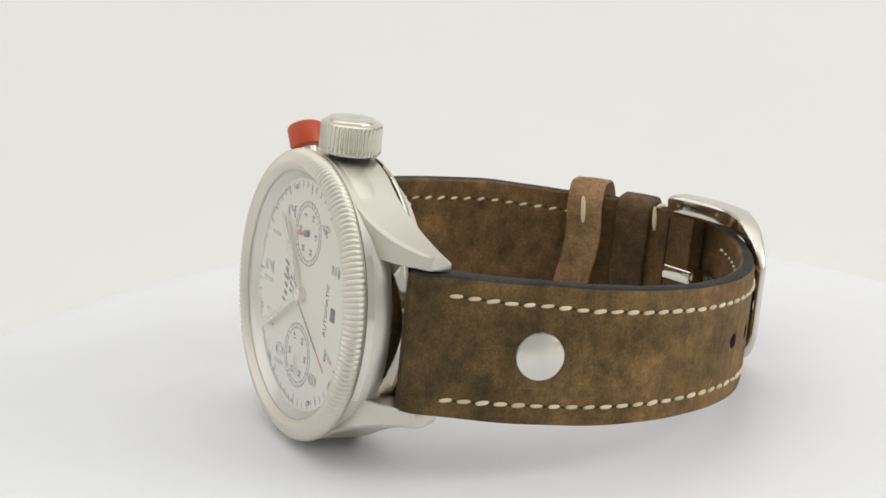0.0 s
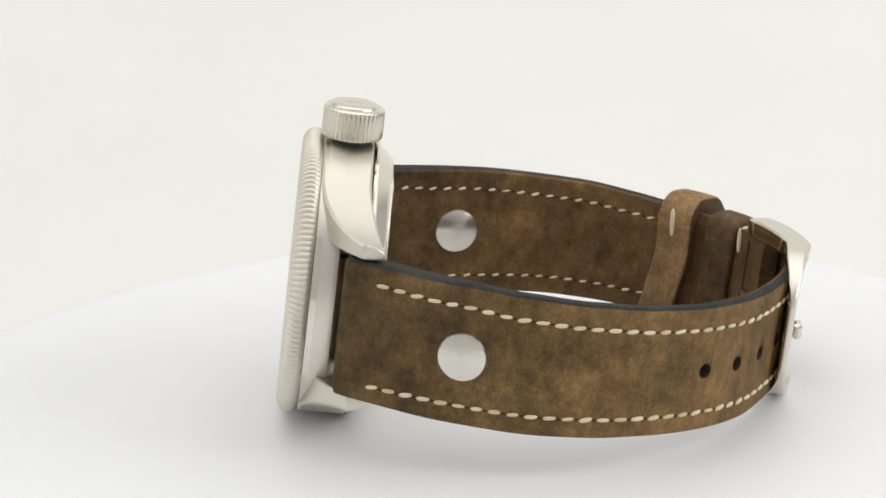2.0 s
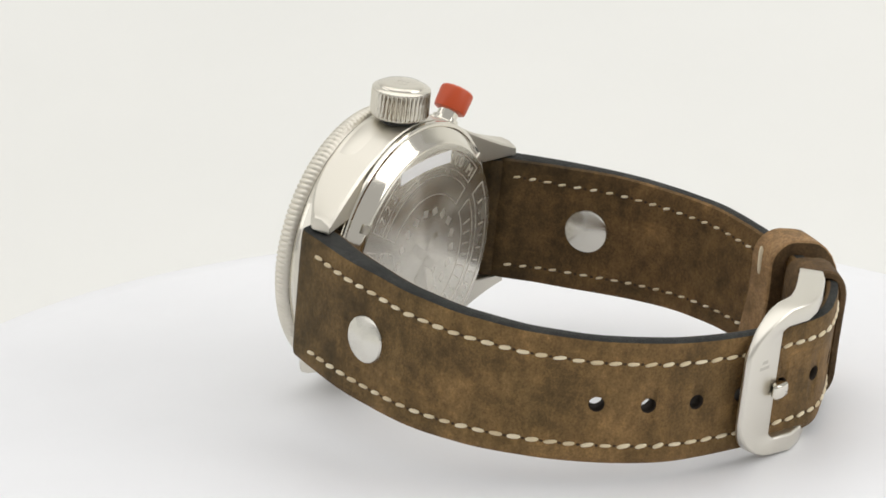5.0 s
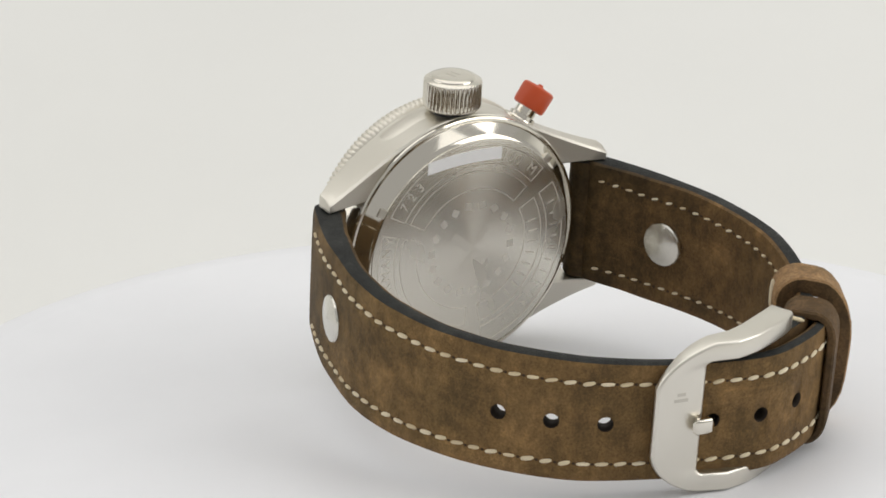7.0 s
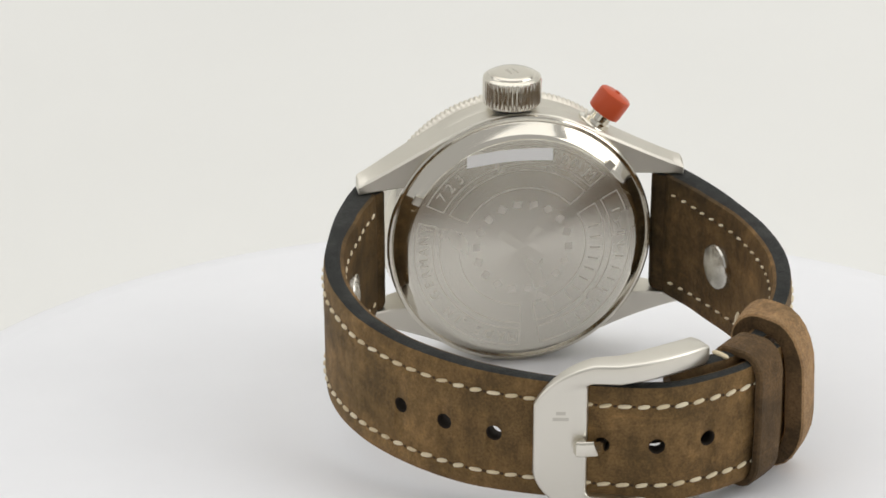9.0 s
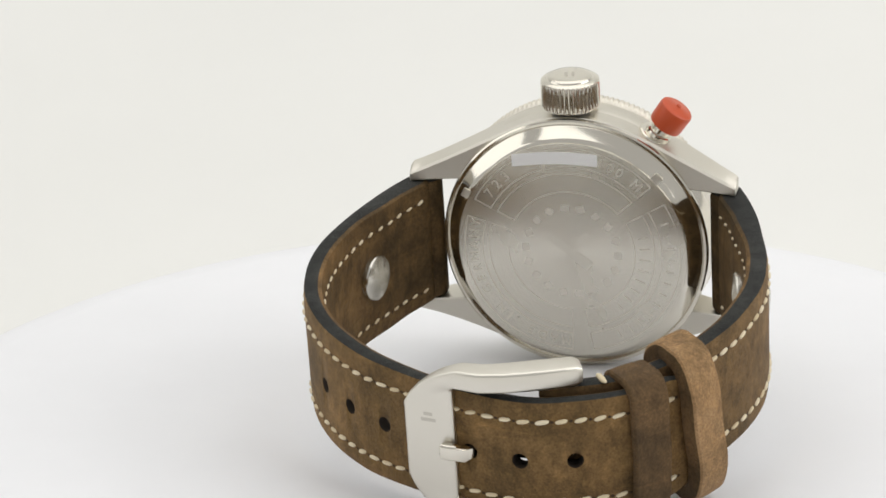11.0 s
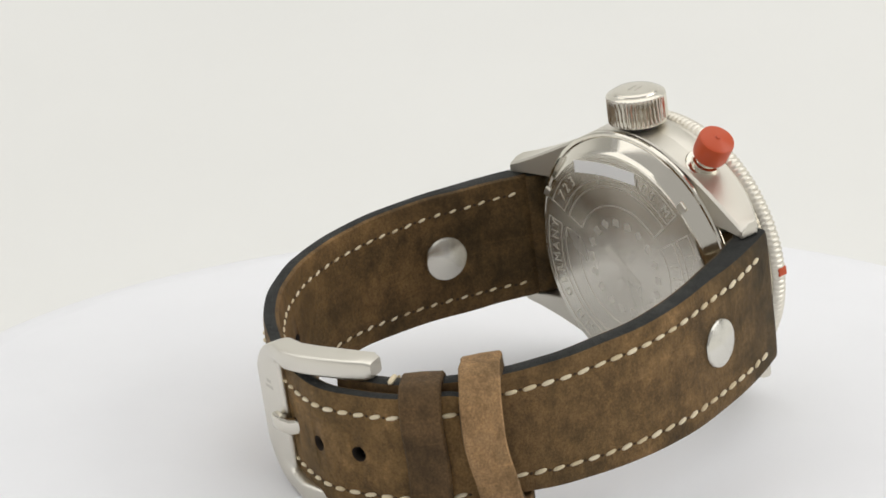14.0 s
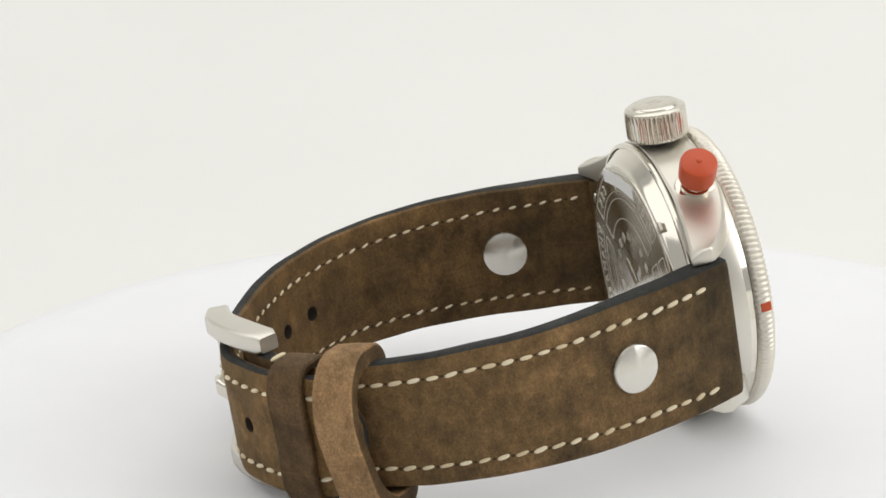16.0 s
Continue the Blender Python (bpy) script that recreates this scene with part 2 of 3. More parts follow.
def make_bezel():
    """A fluted rounded rim with a smooth slope down to the glass."""
    arc = [(20.9, -10.72)]
    for k in range(13):
        a = radians(-25 + 112 * k / 12)
        arc.append((19.55 + 2.12 * math.cos(a), -12.0 - 1.85 * math.sin(a)))
    arc += [(19.45, -13.84), (19.3, -13.74), (18.45, -12.95), (18.35, -12.8), (18.3, -12.2)]
    count = 158

    def wave(k, a):
        if not 1 <= k <= 13:
            return 0.0
        return -0.24 * (1 - abs(math.cos(count * a / 2))) * (0.35 if k in (1, 13) else 1.0)

    return part("bezel", centred(lathe(arc, count * 6, wave=wave, core=(19.55, -12.0))), BRUSHED, watch, "fluted satin steel bezel", angle=50)


bezel = make_bezel()
part("bezel_gap", centred(lathe([(20.4, -10.5), (20.6, -10.74), (20.5, -11.2)], 120)), BLACK, watch)


def turned(bm, m):
    bmesh.ops.transform(bm, matrix=m, verts=bm.verts)
    return bm


def make_crown():
    count = 40
    prof = [(0.0, 6.45), (2.6, 6.42), (3.4, 6.32), (3.62, 6.12), (3.7, 5.92), (4.3, 5.78), (4.55, 5.58), (4.62, 5.35), (4.65, 5.05), (4.65, 3.6), (4.65, 2.2), (4.65, 1.35), (4.6, 1.0), (4.45, 0.75), (4.0, 0.6), (2.6, 0.5)]

    def wave(k, a):
        if 7 <= k <= 12:
            return -0.34 * (0.5 - 0.5 * math.cos(count * a)) ** 0.8 * (0.45 if k in (7, 12) else 1.0)
        return 0.0

    at = Matrix.Translation((0.7 * MM, -6.7 * MM, 21.5 * MM)) @ Matrix.Diagonal((0.985, 0.985, 0.9, 1))
    crown = part("crown", turned(lathe(prof, count * 10, "z", wave), at), CROWN_STEEL, watch, "fluted steel crown", angle=40)
    part("crown_stem", turned(lathe([(3.1, -1.4), (3.2, 0.0), (3.2, 0.6), (0.0, 0.62)], 48, "z"), at), BLACK, crown, "black crown gasket")
    for dx in (-0.55, 0.55):
        part("mark", turned(box((0.45, 2.2, 0.12), (dx, 0, 6.4), 0.04, 1), at @ Matrix.Rotation(0.25, 4, "Z")), SCORE_DARK, crown)


make_crown()


def make_pusher():
    away = Vector((-0.575, 0, 0.818))
    at = Matrix.Translation((0, -6.9 * MM, -0.45 * MM)) @ away.to_track_quat("Z", "Y").to_matrix().to_4x4()
    stem = part("pusher", turned(lathe([(0.0, 25.0), (1.7, 25.0), (1.7, 23.0), (2.15, 22.9), (2.2, 22.3), (2.85, 22.2), (3.0, 22.0), (3.0, 20.4)], 48, "z"), at), POLISHED, watch, "steel pusher stem")
    cap = [(0.0, 28.45), (0.35, 28.4), (0.45, 28.15), (0.7, 28.05), (2.3, 27.95), (2.65, 27.7), (2.75, 27.3), (2.7, 24.9), (2.6, 24.3), (2.3, 24.15), (0.0, 24.1)]
    part("cap", turned(lathe(cap, 64, "z"), at), RED, stem, "red lacquered pusher cap")


make_pusher()

# red index on the bezel's rim at twelve
part("index_mark", box((0.6, 1.6, 1.4), (-21.4, -12.2, CZ + 0.1), 0.2), RED, bezel, "small red index on the bezel")


def make_case_back():
    ring = [(20.5, -3.05), (21.0, -2.95), (21.15, -2.7), (21.1, -2.4), (20.85, -2.2), (20.5, -2.15), (20.35, -2.3), (20.2, -2.1), (19.5, -1.6), (18.9, -0.7), (18.35, -0.25), (17.9, -0.12), (17.0, -0.10)]
    rim = part("case_back_ring", centred(lathe(ring, 160)), POLISHED, watch, "polished steel case back ring", angle=25)
    disc = part("case_back", centred(lathe([(18.25, -0.5), (18.2, -0.03), (18.05, 0.02), (0.0, 0.03)], 160)), SPUN_BACK, watch, "engraved spun steel case back", angle=25)
    return disc


case_back = make_case_back()

# ---- strap ----
OUTER_A = [(22.2, -5.0), (23.4, -5.9), (24.7, -6.2), (25.8, -5.6), (26.6, -4.0), (28.0, -0.8), (30.3, 5.2), (32.0, 11.5), (33.75, 20.0), (33.75, 29.0), (31.1, 39.0), (25.9, 47.4), (20.0, 53.2), (13.7, 57.3),
           (4.0, 61.9), (-6.9, 64.7), (-14.5, 63.3), (-21.7, 59.8), (-27.5, 53.6), (-29.8, 49.6)]
OUTER_B = [(-22.2, -5.0), (-23.4, -5.9), (-24.7, -6.2), (-25.8, -5.6), (-26.6, -4.0), (-28.0, -0.8), (-30.2, 5.2), (-31.9, 11.5), (-33.9, 20.0), (-34.35, 29.0), (-32.5, 38.5), (-28.5, 47.4), (-24.4, 53.5), (-19.2, 58.2), (-13.0, 60.8), (-8.6, 61.8)]
STEP = 0.8


class Band:
    """A leather band along a curve in the watch's plane: outer line, outward normals, thickness and half width."""

    def __init__(self, points, side, thick, half, rise, crest):
        self.line = spline([(x, y, 0.0) for x, y in points], STEP)
        for i, p in enumerate(self.line):
            p.z = rise(i * STEP)
        n = len(self.line)
        self.normal = []
        for i in range(n):
            d = (self.line[min(i + 1, n - 1)] - self.line[max(i - 1, 0)]).normalized()
            self.normal.append(Vector((d.y, -d.x, 0)).normalized() * side)
        self.thick, self.half, self.crest, self.length = thick, half, crest, STEP * (n - 1)

    def at(self, s, depth=0.0):
        f = min(max(s / STEP, 0), len(self.line) - 1.001)
        i = int(f)
        n = self.normal[i].lerp(self.normal[i + 1], f - i).normalized()
        return self.line[i].lerp(self.line[i + 1], f - i) - n * depth, n

    def near(self, x, y):
        q = Vector((x, y, -0.2))
        return min(range(len(self.line)), key=lambda i: (self.line[i] - q).length) * STEP


def table(pairs):
    def f(s):
        if s <= pairs[0][0]:
            return pairs[0][1]
        for (a, u), (b, v) in zip(pairs, pairs[1:]):
            if s <= b:
                k = (s - a) / (b - a)
                return u + (v - u) * k * k * (3 - 2 * k)
        return pairs[-1][1]
    return f


BAND_A = Band(OUTER_A, 1, table([(0, 0.9), (4, 3.4), (8, 4.7), (16, 4.2), (26, 3.3), (64, 2.8), (94, 2.3), (134, 2.0)]),
              table([(0, 10.2), (12, 10.35), (21, 10.4), (31, 10.1), (41, 9.8), (51, 9.5), (61, 9.35), (90, 9.1), (204, 9.0)]),
              table([(8, 0.1), (21, -0.18), (31, -0.42), (51, -0.45), (61, -0.65), (72, -0.9), (88, -0.6), (204, -0.5)]),
              table([(18, 0.0), (32, 0.35), (68, 0.35), (84, 0.0)]))
BAND_B = Band(OUTER_B, -1, table([(0, 0.9), (4, 3.4), (8, 4.7), (16, 4.2), (26, 3.4), (64, 2.9), (94, 2.5)]),
              table([(0, 10.2), (12, 10.35), (22, 10.4), (43, 9.8), (53, 9.5), (60, 9.25), (204, 9.0)]),
              table([(8, 0.2), (44, 0.3), (56, 0.0), (204, 0.0)]), table([(0, 0.0), (204, 0.0)]))


def band_mesh(band, pointed=False):
    """Sweeps a rounded section; the rounded edges and the lining take materials of their own."""
    bm = bmesh.new()
    rows = []
    count = len(band.line)
    for i in range(count):
        s = i * STEP
        t, h = band.thick(s), band.half(s)
        if pointed:
            left = band.length - s
            if left < 7:
                h *= math.sqrt(max(0.02, 1 - ((7 - left) / 7.2) ** 2))
        if s < 1.6:
            t *= 0.55 + 0.45 * math.sqrt(s / 1.6)
        p, n = band.line[i], band.normal[i]
        r = min(0.75, t * 0.42)
        sec = [(0.06, h - 1.4), (0.0, 0.5 * h), (0, -0.5 * h), (0.06, -h + 1.4), (0.12, -h + r), (0.32 * r, -h + 0.3 * r), (r, -h),
               (t - r, -h), (t - 0.32 * r, -h + 0.3 * r), (t - 0.1, -h + r), (t, -0.5 * h), (t, 0.5 * h), (t - 0.1, h - r), (t - 0.32 * r, h - 0.3 * r), (t - r, h), (r, h), (0.32 * r, h - 0.3 * r), (0.12, h - r)]
        rows.append([bm.verts.new((p - n * d + Vector((0, 0, z + (band.crest(s) if z > 0 else 0.0)))) * MM) for d, z in sec])
    m = len(rows[0])
    for p, q in zip(rows, rows[1:]):
        for k in range(m):
            f = bm.faces.new((p[k], p[(k + 1) % m], q[(k + 1) % m], q[k]))
            if k in (5, 6, 14, 15):
                f.material_index = 1
            elif 7 <= k <= 13:
                f.material_index = 3
    bm.faces.new(rows[0]).material_index = 1
    bm.faces.new(rows[-1]).material_index = 1 if pointed else 3
    return bm


def punched(bm, name, cuts):
    """The band with round holes cut through it: (place, direction, radius) each."""
    me = finish(bm, name, [LEATHER, EDGE, PUNCHED, SHADED_LINING], angle=40)
    ob = new(name, me)
    tools = []
    for p, n, r in cuts:
        c = bmesh.new()
        bmesh.ops.create_cone(c, cap_ends=True, segments=20, radius1=r * MM, radius2=r * MM, depth=14 * MM)
        bmesh.ops.transform(c, matrix=Matrix.Translation(p * MM) @ n.to_track_quat("Z", "Y").to_matrix().to_4x4(), verts=c.verts)
        tm = finish(c, "cutter", [LEATHER, EDGE, PUNCHED, SHADED_LINING])
        for f in tm.polygons:
            f.material_index = 2
        tool = new("cutter", tm)
        tools.append(tool)
        b = ob.modifiers.new("hole", "BOOLEAN")
        b.object, b.operation, b.solver = tool, "DIFFERENCE", "EXACT"
    bpy.context.view_layer.update()
    done = bpy.data.meshes.new_from_object(ob.evaluated_get(bpy.context.evaluated_depsgraph_get()))
    ob.modifiers.clear()
    ob.data = done
    for t in tools:
        bpy.data.objects.remove(t)
    return ob


S1, S7 = BAND_A.near(26.2, 47.4), BAND_A.near(-14.5, 63.6)
hole_places = [S1 + (S7 - S1) * k / 6 for k in range(7)]
strap_a = punched(band_mesh(BAND_A, True), "strap", [(*BAND_A.at(s), 1.15) for s in hole_places])
strap_a.parent = watch
tagged(strap_a, "long brown leather strap half with punched holes")
strap_b = part("strap", band_mesh(BAND_B), [LEATHER_SHORT, EDGE, PUNCHED, SHADED_LINING], watch, "short brown leather strap half with the buckle", angle=40)


def stitch_mesh():
    bm = bmesh.new()
    bmesh.ops.create_uvsphere(bm, u_segments=10, v_segments=8, radius=1.0)
    for v in bm.verts:
        x, y, z = v.co
        x = math.copysign(abs(x) ** 0.7, x)
        v.co = Vector((x * 0.93, y * 0.32, z * 0.35)) * MM
        v.co.y += 0.16 * MM * x
    return finish(bm, "stitch", THREAD)


STITCH = stitch_mesh()


def make_stitches(band, owner, start, end, inner_end, sides=(1, -1)):
    pitch = 2.62
    pits = bmesh.new()
    for face in (0, 1):
        s = start
        stop = inner_end if face else end
        while s < stop:
            t, h = band.thick(s), band.half(s)
            for side in sides:
                p, n = band.at(s, t - 0.02 if face else 0.02)
                d = Vector((-n.y, n.x, 0))
                nn = -n if face else n
                z = side * (h - min(3.0, 2.65 + 0.035 * (s - 8)))
                ob = new("stitch", STITCH)
                ob.parent = owner
                up = nn.cross(d)
                small = 0.68 if face else 1.0
                ob.matrix_local = Matrix.Translation((p + Vector((0, 0, z))) * MM) @ Matrix((d, up, nn)).transposed().to_4x4() @ Matrix.Rotation(random.uniform(-0.04, 0.16) * (1 if face else -1), 4, "Z") @ Matrix.Diagonal((small * random.uniform(0.9, 1.08), small * random.uniform(0.85, 1.15), small, 1))
                p2, n2 = band.at(s + pitch / 2, t - 0.01 if face else 0.01)
                m = Matrix.Translation((p2 + Vector((0, 0, z))) * MM) @ Matrix((d, up, nn)).transposed().to_4x4()
                bmesh.ops.create_uvsphere(pits, u_segments=8, v_segments=4, radius=1.0, matrix=m @ Matrix.Diagonal((0.30 * MM, 0.22 * MM, 0.05 * MM, 1)))
            s += pitch
    ob = part("needle_pricking", pits, PRICKED, owner)
    tagged(ob, kind="stuff")


SA = BAND_A.near(28.2, -0.4)
make_stitches(BAND_A, strap_a, SA, BAND_A.length - 6.0, BAND_A.near(-3, 63))
SB = BAND_B.near(-28.2, -0.4)
make_stitches(BAND_B, strap_b, SB, BAND_B.length - 12, BAND_B.near(-26, 50))


def make_stud(band, owner, x, y, z=0.0):
    """A turned rivet, its two shallow conical heads on the strap's faces."""
    s = band.near(x, y)
    t = band.thick(s)
    head = [(0.0, 0.95), (3.15, 0.5), (3.45, 0.38), (3.58, 0.12), (3.55, -0.6)]
    for face in (0, 1):
        p, n = band.at(s, t if face else 0.0)
        nn = -n if face else n
        m = Matrix.Translation((p + Vector((0, 0, z))) * MM) @ nn.to_track_quat("Z", "Y").to_matrix().to_4x4()
        ob = part("stud", lathe(head, 64, "z"), SPUN_STUD, owner, "round spun steel rivet head", angle=20)
        ob.matrix_local = m @ Matrix.Translation((0, 0, (0.32 if face else 0.06) * MM))


make_stud(BAND_A, strap_a, 32.2, 11.6)
make_stud(BAND_B, strap_b, -32.2, 11.6, 0.35)


# ---- buckle ----
def section(bm, centre, u, v, hu, hv, r):
    """A rounded rectangle round a centre; sizes in mm."""
    pts = []
    for cu, cv, a0 in ((1, 1, 0), (-1, 1, 90), (-1, -1, 180), (1, -1, 270)):
        for k in range(4):
            a = radians(a0 + 30 * k)
            pts.append((cu * (hu - r) + r * math.cos(a), cv * (hv - r) + r * math.sin(a)))
    return [bm.verts.new((centre + u * p + v * q) * MM) for p, q in pts]


def loft(bm, rings):
    for p, q in zip(rings, rings[1:]):
        m = len(p)
        for k in range(m):
            bm.faces.new((p[k], p[(k + 1) % m], q[(k + 1) % m], q[k]))
    bm.faces.new(rings[0])
    bm.faces.new(rings[-1])


def make_buckle():
    """A heavy frame: a flat crossbar over the strap and two arms back to the hinge."""
    n0 = Vector((0.17, 0.985, 0)).normalized()
    along = Vector((-n0.y, n0.x, 0))
    up = Vector((0, 0, 1))
    bar = Vector((6.4, 62.75, 0.0)) - n0 * 0.68
    bm = bmesh.new()
    BAR = 3.72

    def half(sign):
        out = []
        for z in (0.0, 2.5, 4.6):
            out.append((bar + up * z * sign, along, n0, BAR, 0.68, 0.6))
        lift = 0.9 if sign > 0 else 0.0
        ri, z0, z1 = 0.8, 4.9 + lift, 7.5 + lift
        for turn in (0, 10, 20, 30, 40, 50, 60, 70, 80, 90):
            f = radians(turn)
            k = turn / 90
            k = k * k * (3 - 2 * k)
            inner = along * (BAR + ri - ri * math.cos(f)) + up * sign * (z1 + ri * math.sin(f))
            outer = along * (-BAR + (2 * BAR + ri) * (1 - math.cos(f))) + up * sign * (z0 + (11.15 + lift - z0) * math.sin(f))
            flat = along * (-BAR + (2 * BAR + ri) * turn / 90) + up * sign * (z0 + (11.15 + lift - z0) * turn / 90)
            outer = outer.lerp(flat, 0.45 if sign > 0 else 0.2)
            u = inner - outer
            out.append((bar + (inner + outer) / 2 - n0 * 0.35 * k, u.normalized(), n0, u.length / 2, 0.68 + 0.9 * k, 0.6 - 0.15 * k))
        for x, y, z, hv in ((-1.6, 63.2, 9.9, 1.9), (-4.8, 62.6, 10.1, 2.05), (-8.0, 61.5, 10.25, 2.1), (-11.0, 60.2, 10.3, 2.05), (-13.4, 58.9, 10.3, 1.9), (-14.2, 58.5, 10.25, 1.5)):
            k = max(0.0, min(1.0, (0.6 - x) / 14.8))
            nn = Vector((0.20 - 0.62 * k, 0.95, 0)).normalized()
            out.append((Vector((x, y, z * sign + 0.1 + lift * (1 - 0.75 * k))), -up * sign, nn, 1.45 if x > -14 else 1.1, hv, 0.45))
        return out

    a, b = half(1), half(-1)
    rings = [section(bm, *q) for q in reversed(a)]
    # the lower half mirrors the upper, so its sections run the other way round
    for c, u, v, hu, hv, r in b[1:]:
        rings.append(section(bm, c, u, v, hu, hv, r))
    loft(bm, rings)
    bmesh.ops.recalc_face_normals(bm, faces=bm.faces)
    for f in bm.faces:
        if f.normal.y < -0.55:
            f.material_index = 1
    buckle = part("buckle", bm, [BUCKLE_STEEL, POLISHED], watch, "heavy satin steel pin buckle", angle=38)
    hinge = Vector((-13.2, 59.2, 0))
    bm = bmesh.new()
    bmesh.ops.create_cone(bm, cap_ends=True, segments=20, radius1=0.8 * MM, radius2=0.8 * MM, depth=21 * MM)
    bmesh.ops.translate(bm, vec=hinge * MM, verts=bm.verts)
    part("hinge_bar", bm, POLISHED, buckle)
    # the pin runs under the tail and comes up through a hole over the crossbar
    bm = bmesh.new()
    hole, nh = BAND_A.at(hole_places[4])
    way = [hinge + Vector((0.2, 1.0, 0)), Vector((-7.0, 61.9, 0)), hole - nh * 2.4, hole - along * 0.1 - nh * 0.4, hole - along * 0.7 + nh * 0.75, bar + along * 4.3 + n0 * 1.42, bar + along * 3.0 + n0 * 1.5, bar + along * 2.35 + n0 * 1.42, bar + along * 2.05 + n0 * 1.2]
    rings = []
    for i, q in enumerate(way):
        d = (way[min(i + 1, len(way) - 1)] - way[max(i - 1, 0)]).normalized()
        tip = 0.68 if i == len(way) - 1 else 1.0
        rings.append(section(bm, q - up * 0.3, up, d.cross(up), 1.2 * tip, 0.72 * tip, 0.5 * tip))
    loft(bm, rings)
    part("pin", bm, POLISHED, buckle, "polished steel buckle pin")
    # the tongue's flat root, seen from inside the strap
    across = Vector((0.937, 0.35, 0))
    m = Matrix((across, up, Vector((0.35, -0.937, 0)))).transposed().to_4x4()
    part("tongue_root", turned(box((5.8, 2.3, 1.0), bevel=0.4, segments=3), Matrix.Translation(Vector((-10.3, 58.55, -0.5)) * MM) @ m), POLISHED, buckle, "polished steel root of the buckle tongue")
    # faint plain mark on the crossbar
    for dz, w in ((4.6, 1.3), (3.7, 2.2)):
        bm = box((w, 0.5, 0.06))
        m = Matrix((along, up, n0)).transposed().to_4x4()
        part("mark", turned(bm, Matrix.Translation((bar + n0 * 0.67 + up * dz) * MM) @ m), SCORE_DARK, buckle)


make_buckle()


# ---- keeper loops ----
def make_loop(x, y, wide, mat, label, shear=0.0, slack=0.15, bulge=0.0, r=1.3, rz=1.3, thread=False, t=1.25, skew=0.0, bow=0.0):
    """A leather loop that holds the tail on the short strap half."""
    s = BAND_A.near(x, y)
    p, n = BAND_A.at(s)
    d = Vector((-n.y, n.x, 0))
    sb = BAND_B.near(p.x - n.x * 2.2, p.y - n.y * 2.2)
    pb, nb = BAND_B.at(sb, BAND_B.thick(sb))
    deep = (p - pb).dot(n)
    h = 9.2 + slack
    out, inn = slack, -(deep + slack)
    path = []
    ri = 1.2
    for cn, cz, a0, rn, ru in ((out - r, h - rz, 0, r, rz), (inn + ri, h - ri, 90, ri, ri), (inn + ri, -h + ri, 180, ri, ri), (out - r, -h + rz, 270, r, rz)):
        for k in range(7):
            a = radians(a0 + 15 * k)
            path.append((cn + rn * math.cos(a), cz + ru * math.sin(a), math.cos(a), math.sin(a)))
    full = []
    for i, (a, z, ca, sa) in enumerate(path):
        full.append((a, z, ca, sa))
        b = path[(i + 1) % len(path)]
        if abs(b[1] - z) > 4:
            full += [(a, z + (b[1] - z) * k / 8, ca, sa) for k in range(1, 8)]
    path = full
    bm = bmesh.new()
    rings = []
    for i, (a, z, ca, sa) in enumerate(path):
        a += (bulge * max(0.0, 1 - (z / 9.5) ** 2) if a > -deep / 2 else 0.0)
        q = p + n * a + Vector((0, 0, z)) + d * (shear * z + bow * (z / 9) ** 2 + skew * max(0.0, -a) / deep)
        o = n * ca + Vector((0, 0, sa))
        e = 0.28
        wob = 0.10 * math.sin(z * 0.55 + x)
        sec = [(-wide / 2 + wob, e), (-wide / 2 + e + wob, 0), (wide / 2 - e + wob, 0), (wide / 2 + wob, e), (wide / 2 + wob, t - e), (wide / 2 - e + wob, t), (0, t + 0.08), (-wide / 2 + e + wob, t), (-wide / 2 + wob, t - e)]
        rings.append([bm.verts.new((q + d * u + o * v) * MM) for u, v in sec])
    m = len(rings[0])
    for i in range(len(rings)):
        a, b = rings[i], rings[(i + 1) % len(rings)]
        for k in range(m):
            f = bm.faces.new((a[k], a[(k + 1) % m], b[(k + 1) % m], b[k]))
            if k in (3, 8):
                f.material_index = 1
    loop = part("keeper_loop", bm, [mat, LEATHER_DARK], watch, label, angle=40)
    if not thread:
        return loop
    st = new("stitch", STITCH)
    st.parent = loop
    st.matrix_local = Matrix.Translation((p + n * (inn - t - 0.02) + Vector((0, 0, 8.0)) + d * (shear * 8.0 + skew + 1.0)) * MM) @ Matrix((Vector((0, 0, 1)), d, n)).transposed().to_4x4() @ Matrix.Diagonal((2.5, 1.3, 1.2, 1))
    return loop


fixed_loop = make_loop(-23.3, 58.3, 5.8, LEATHER_DARK, "fixed dark brown leather keeper loop", r=2.0, rz=3.2)
free_loop = make_loop(-28.2, 52.3, 5.7, LEATHER_LOOP, "free pale brown leather keeper loop", shear=-0.11, slack=0.15, bulge=0.35, r=2.4, rz=5.5, thread=True, t=2.8, skew=1.7, bow=0.9)

# the thread that closes the short half's fold behind the hinge
SF = BAND_B.near(-17.6, 58.9)
q, nq = BAND_B.at(SF)
along_b = Vector((-nq.y, nq.x, 0))
for sgn in (1, -1):
    st = new("stitch", STITCH)
    st.parent = strap_b
    st.matrix_local = Matrix.Translation((q - nq * 1.3 + Vector((0, 0, sgn * (BAND_B.half(SF) + 0.05)))) * MM) @ Matrix((nq, along_b, Vector((0, 0, 1)))).transposed().to_4x4() @ Matrix.Diagonal((1.6, 1.5, 1.0, 1))
st = new("stitch", STITCH)
st.parent = strap_b
st.matrix_local = Matrix.Translation((q - nq * (BAND_B.thick(SF) + 0.05) + Vector((0, 0, 7.3))) * MM) @ Matrix((Vector((0, 0, 1)), along_b, nq)).transposed().to_4x4() @ Matrix.Diagonal((2.2, 1.4, 1.0, 1))
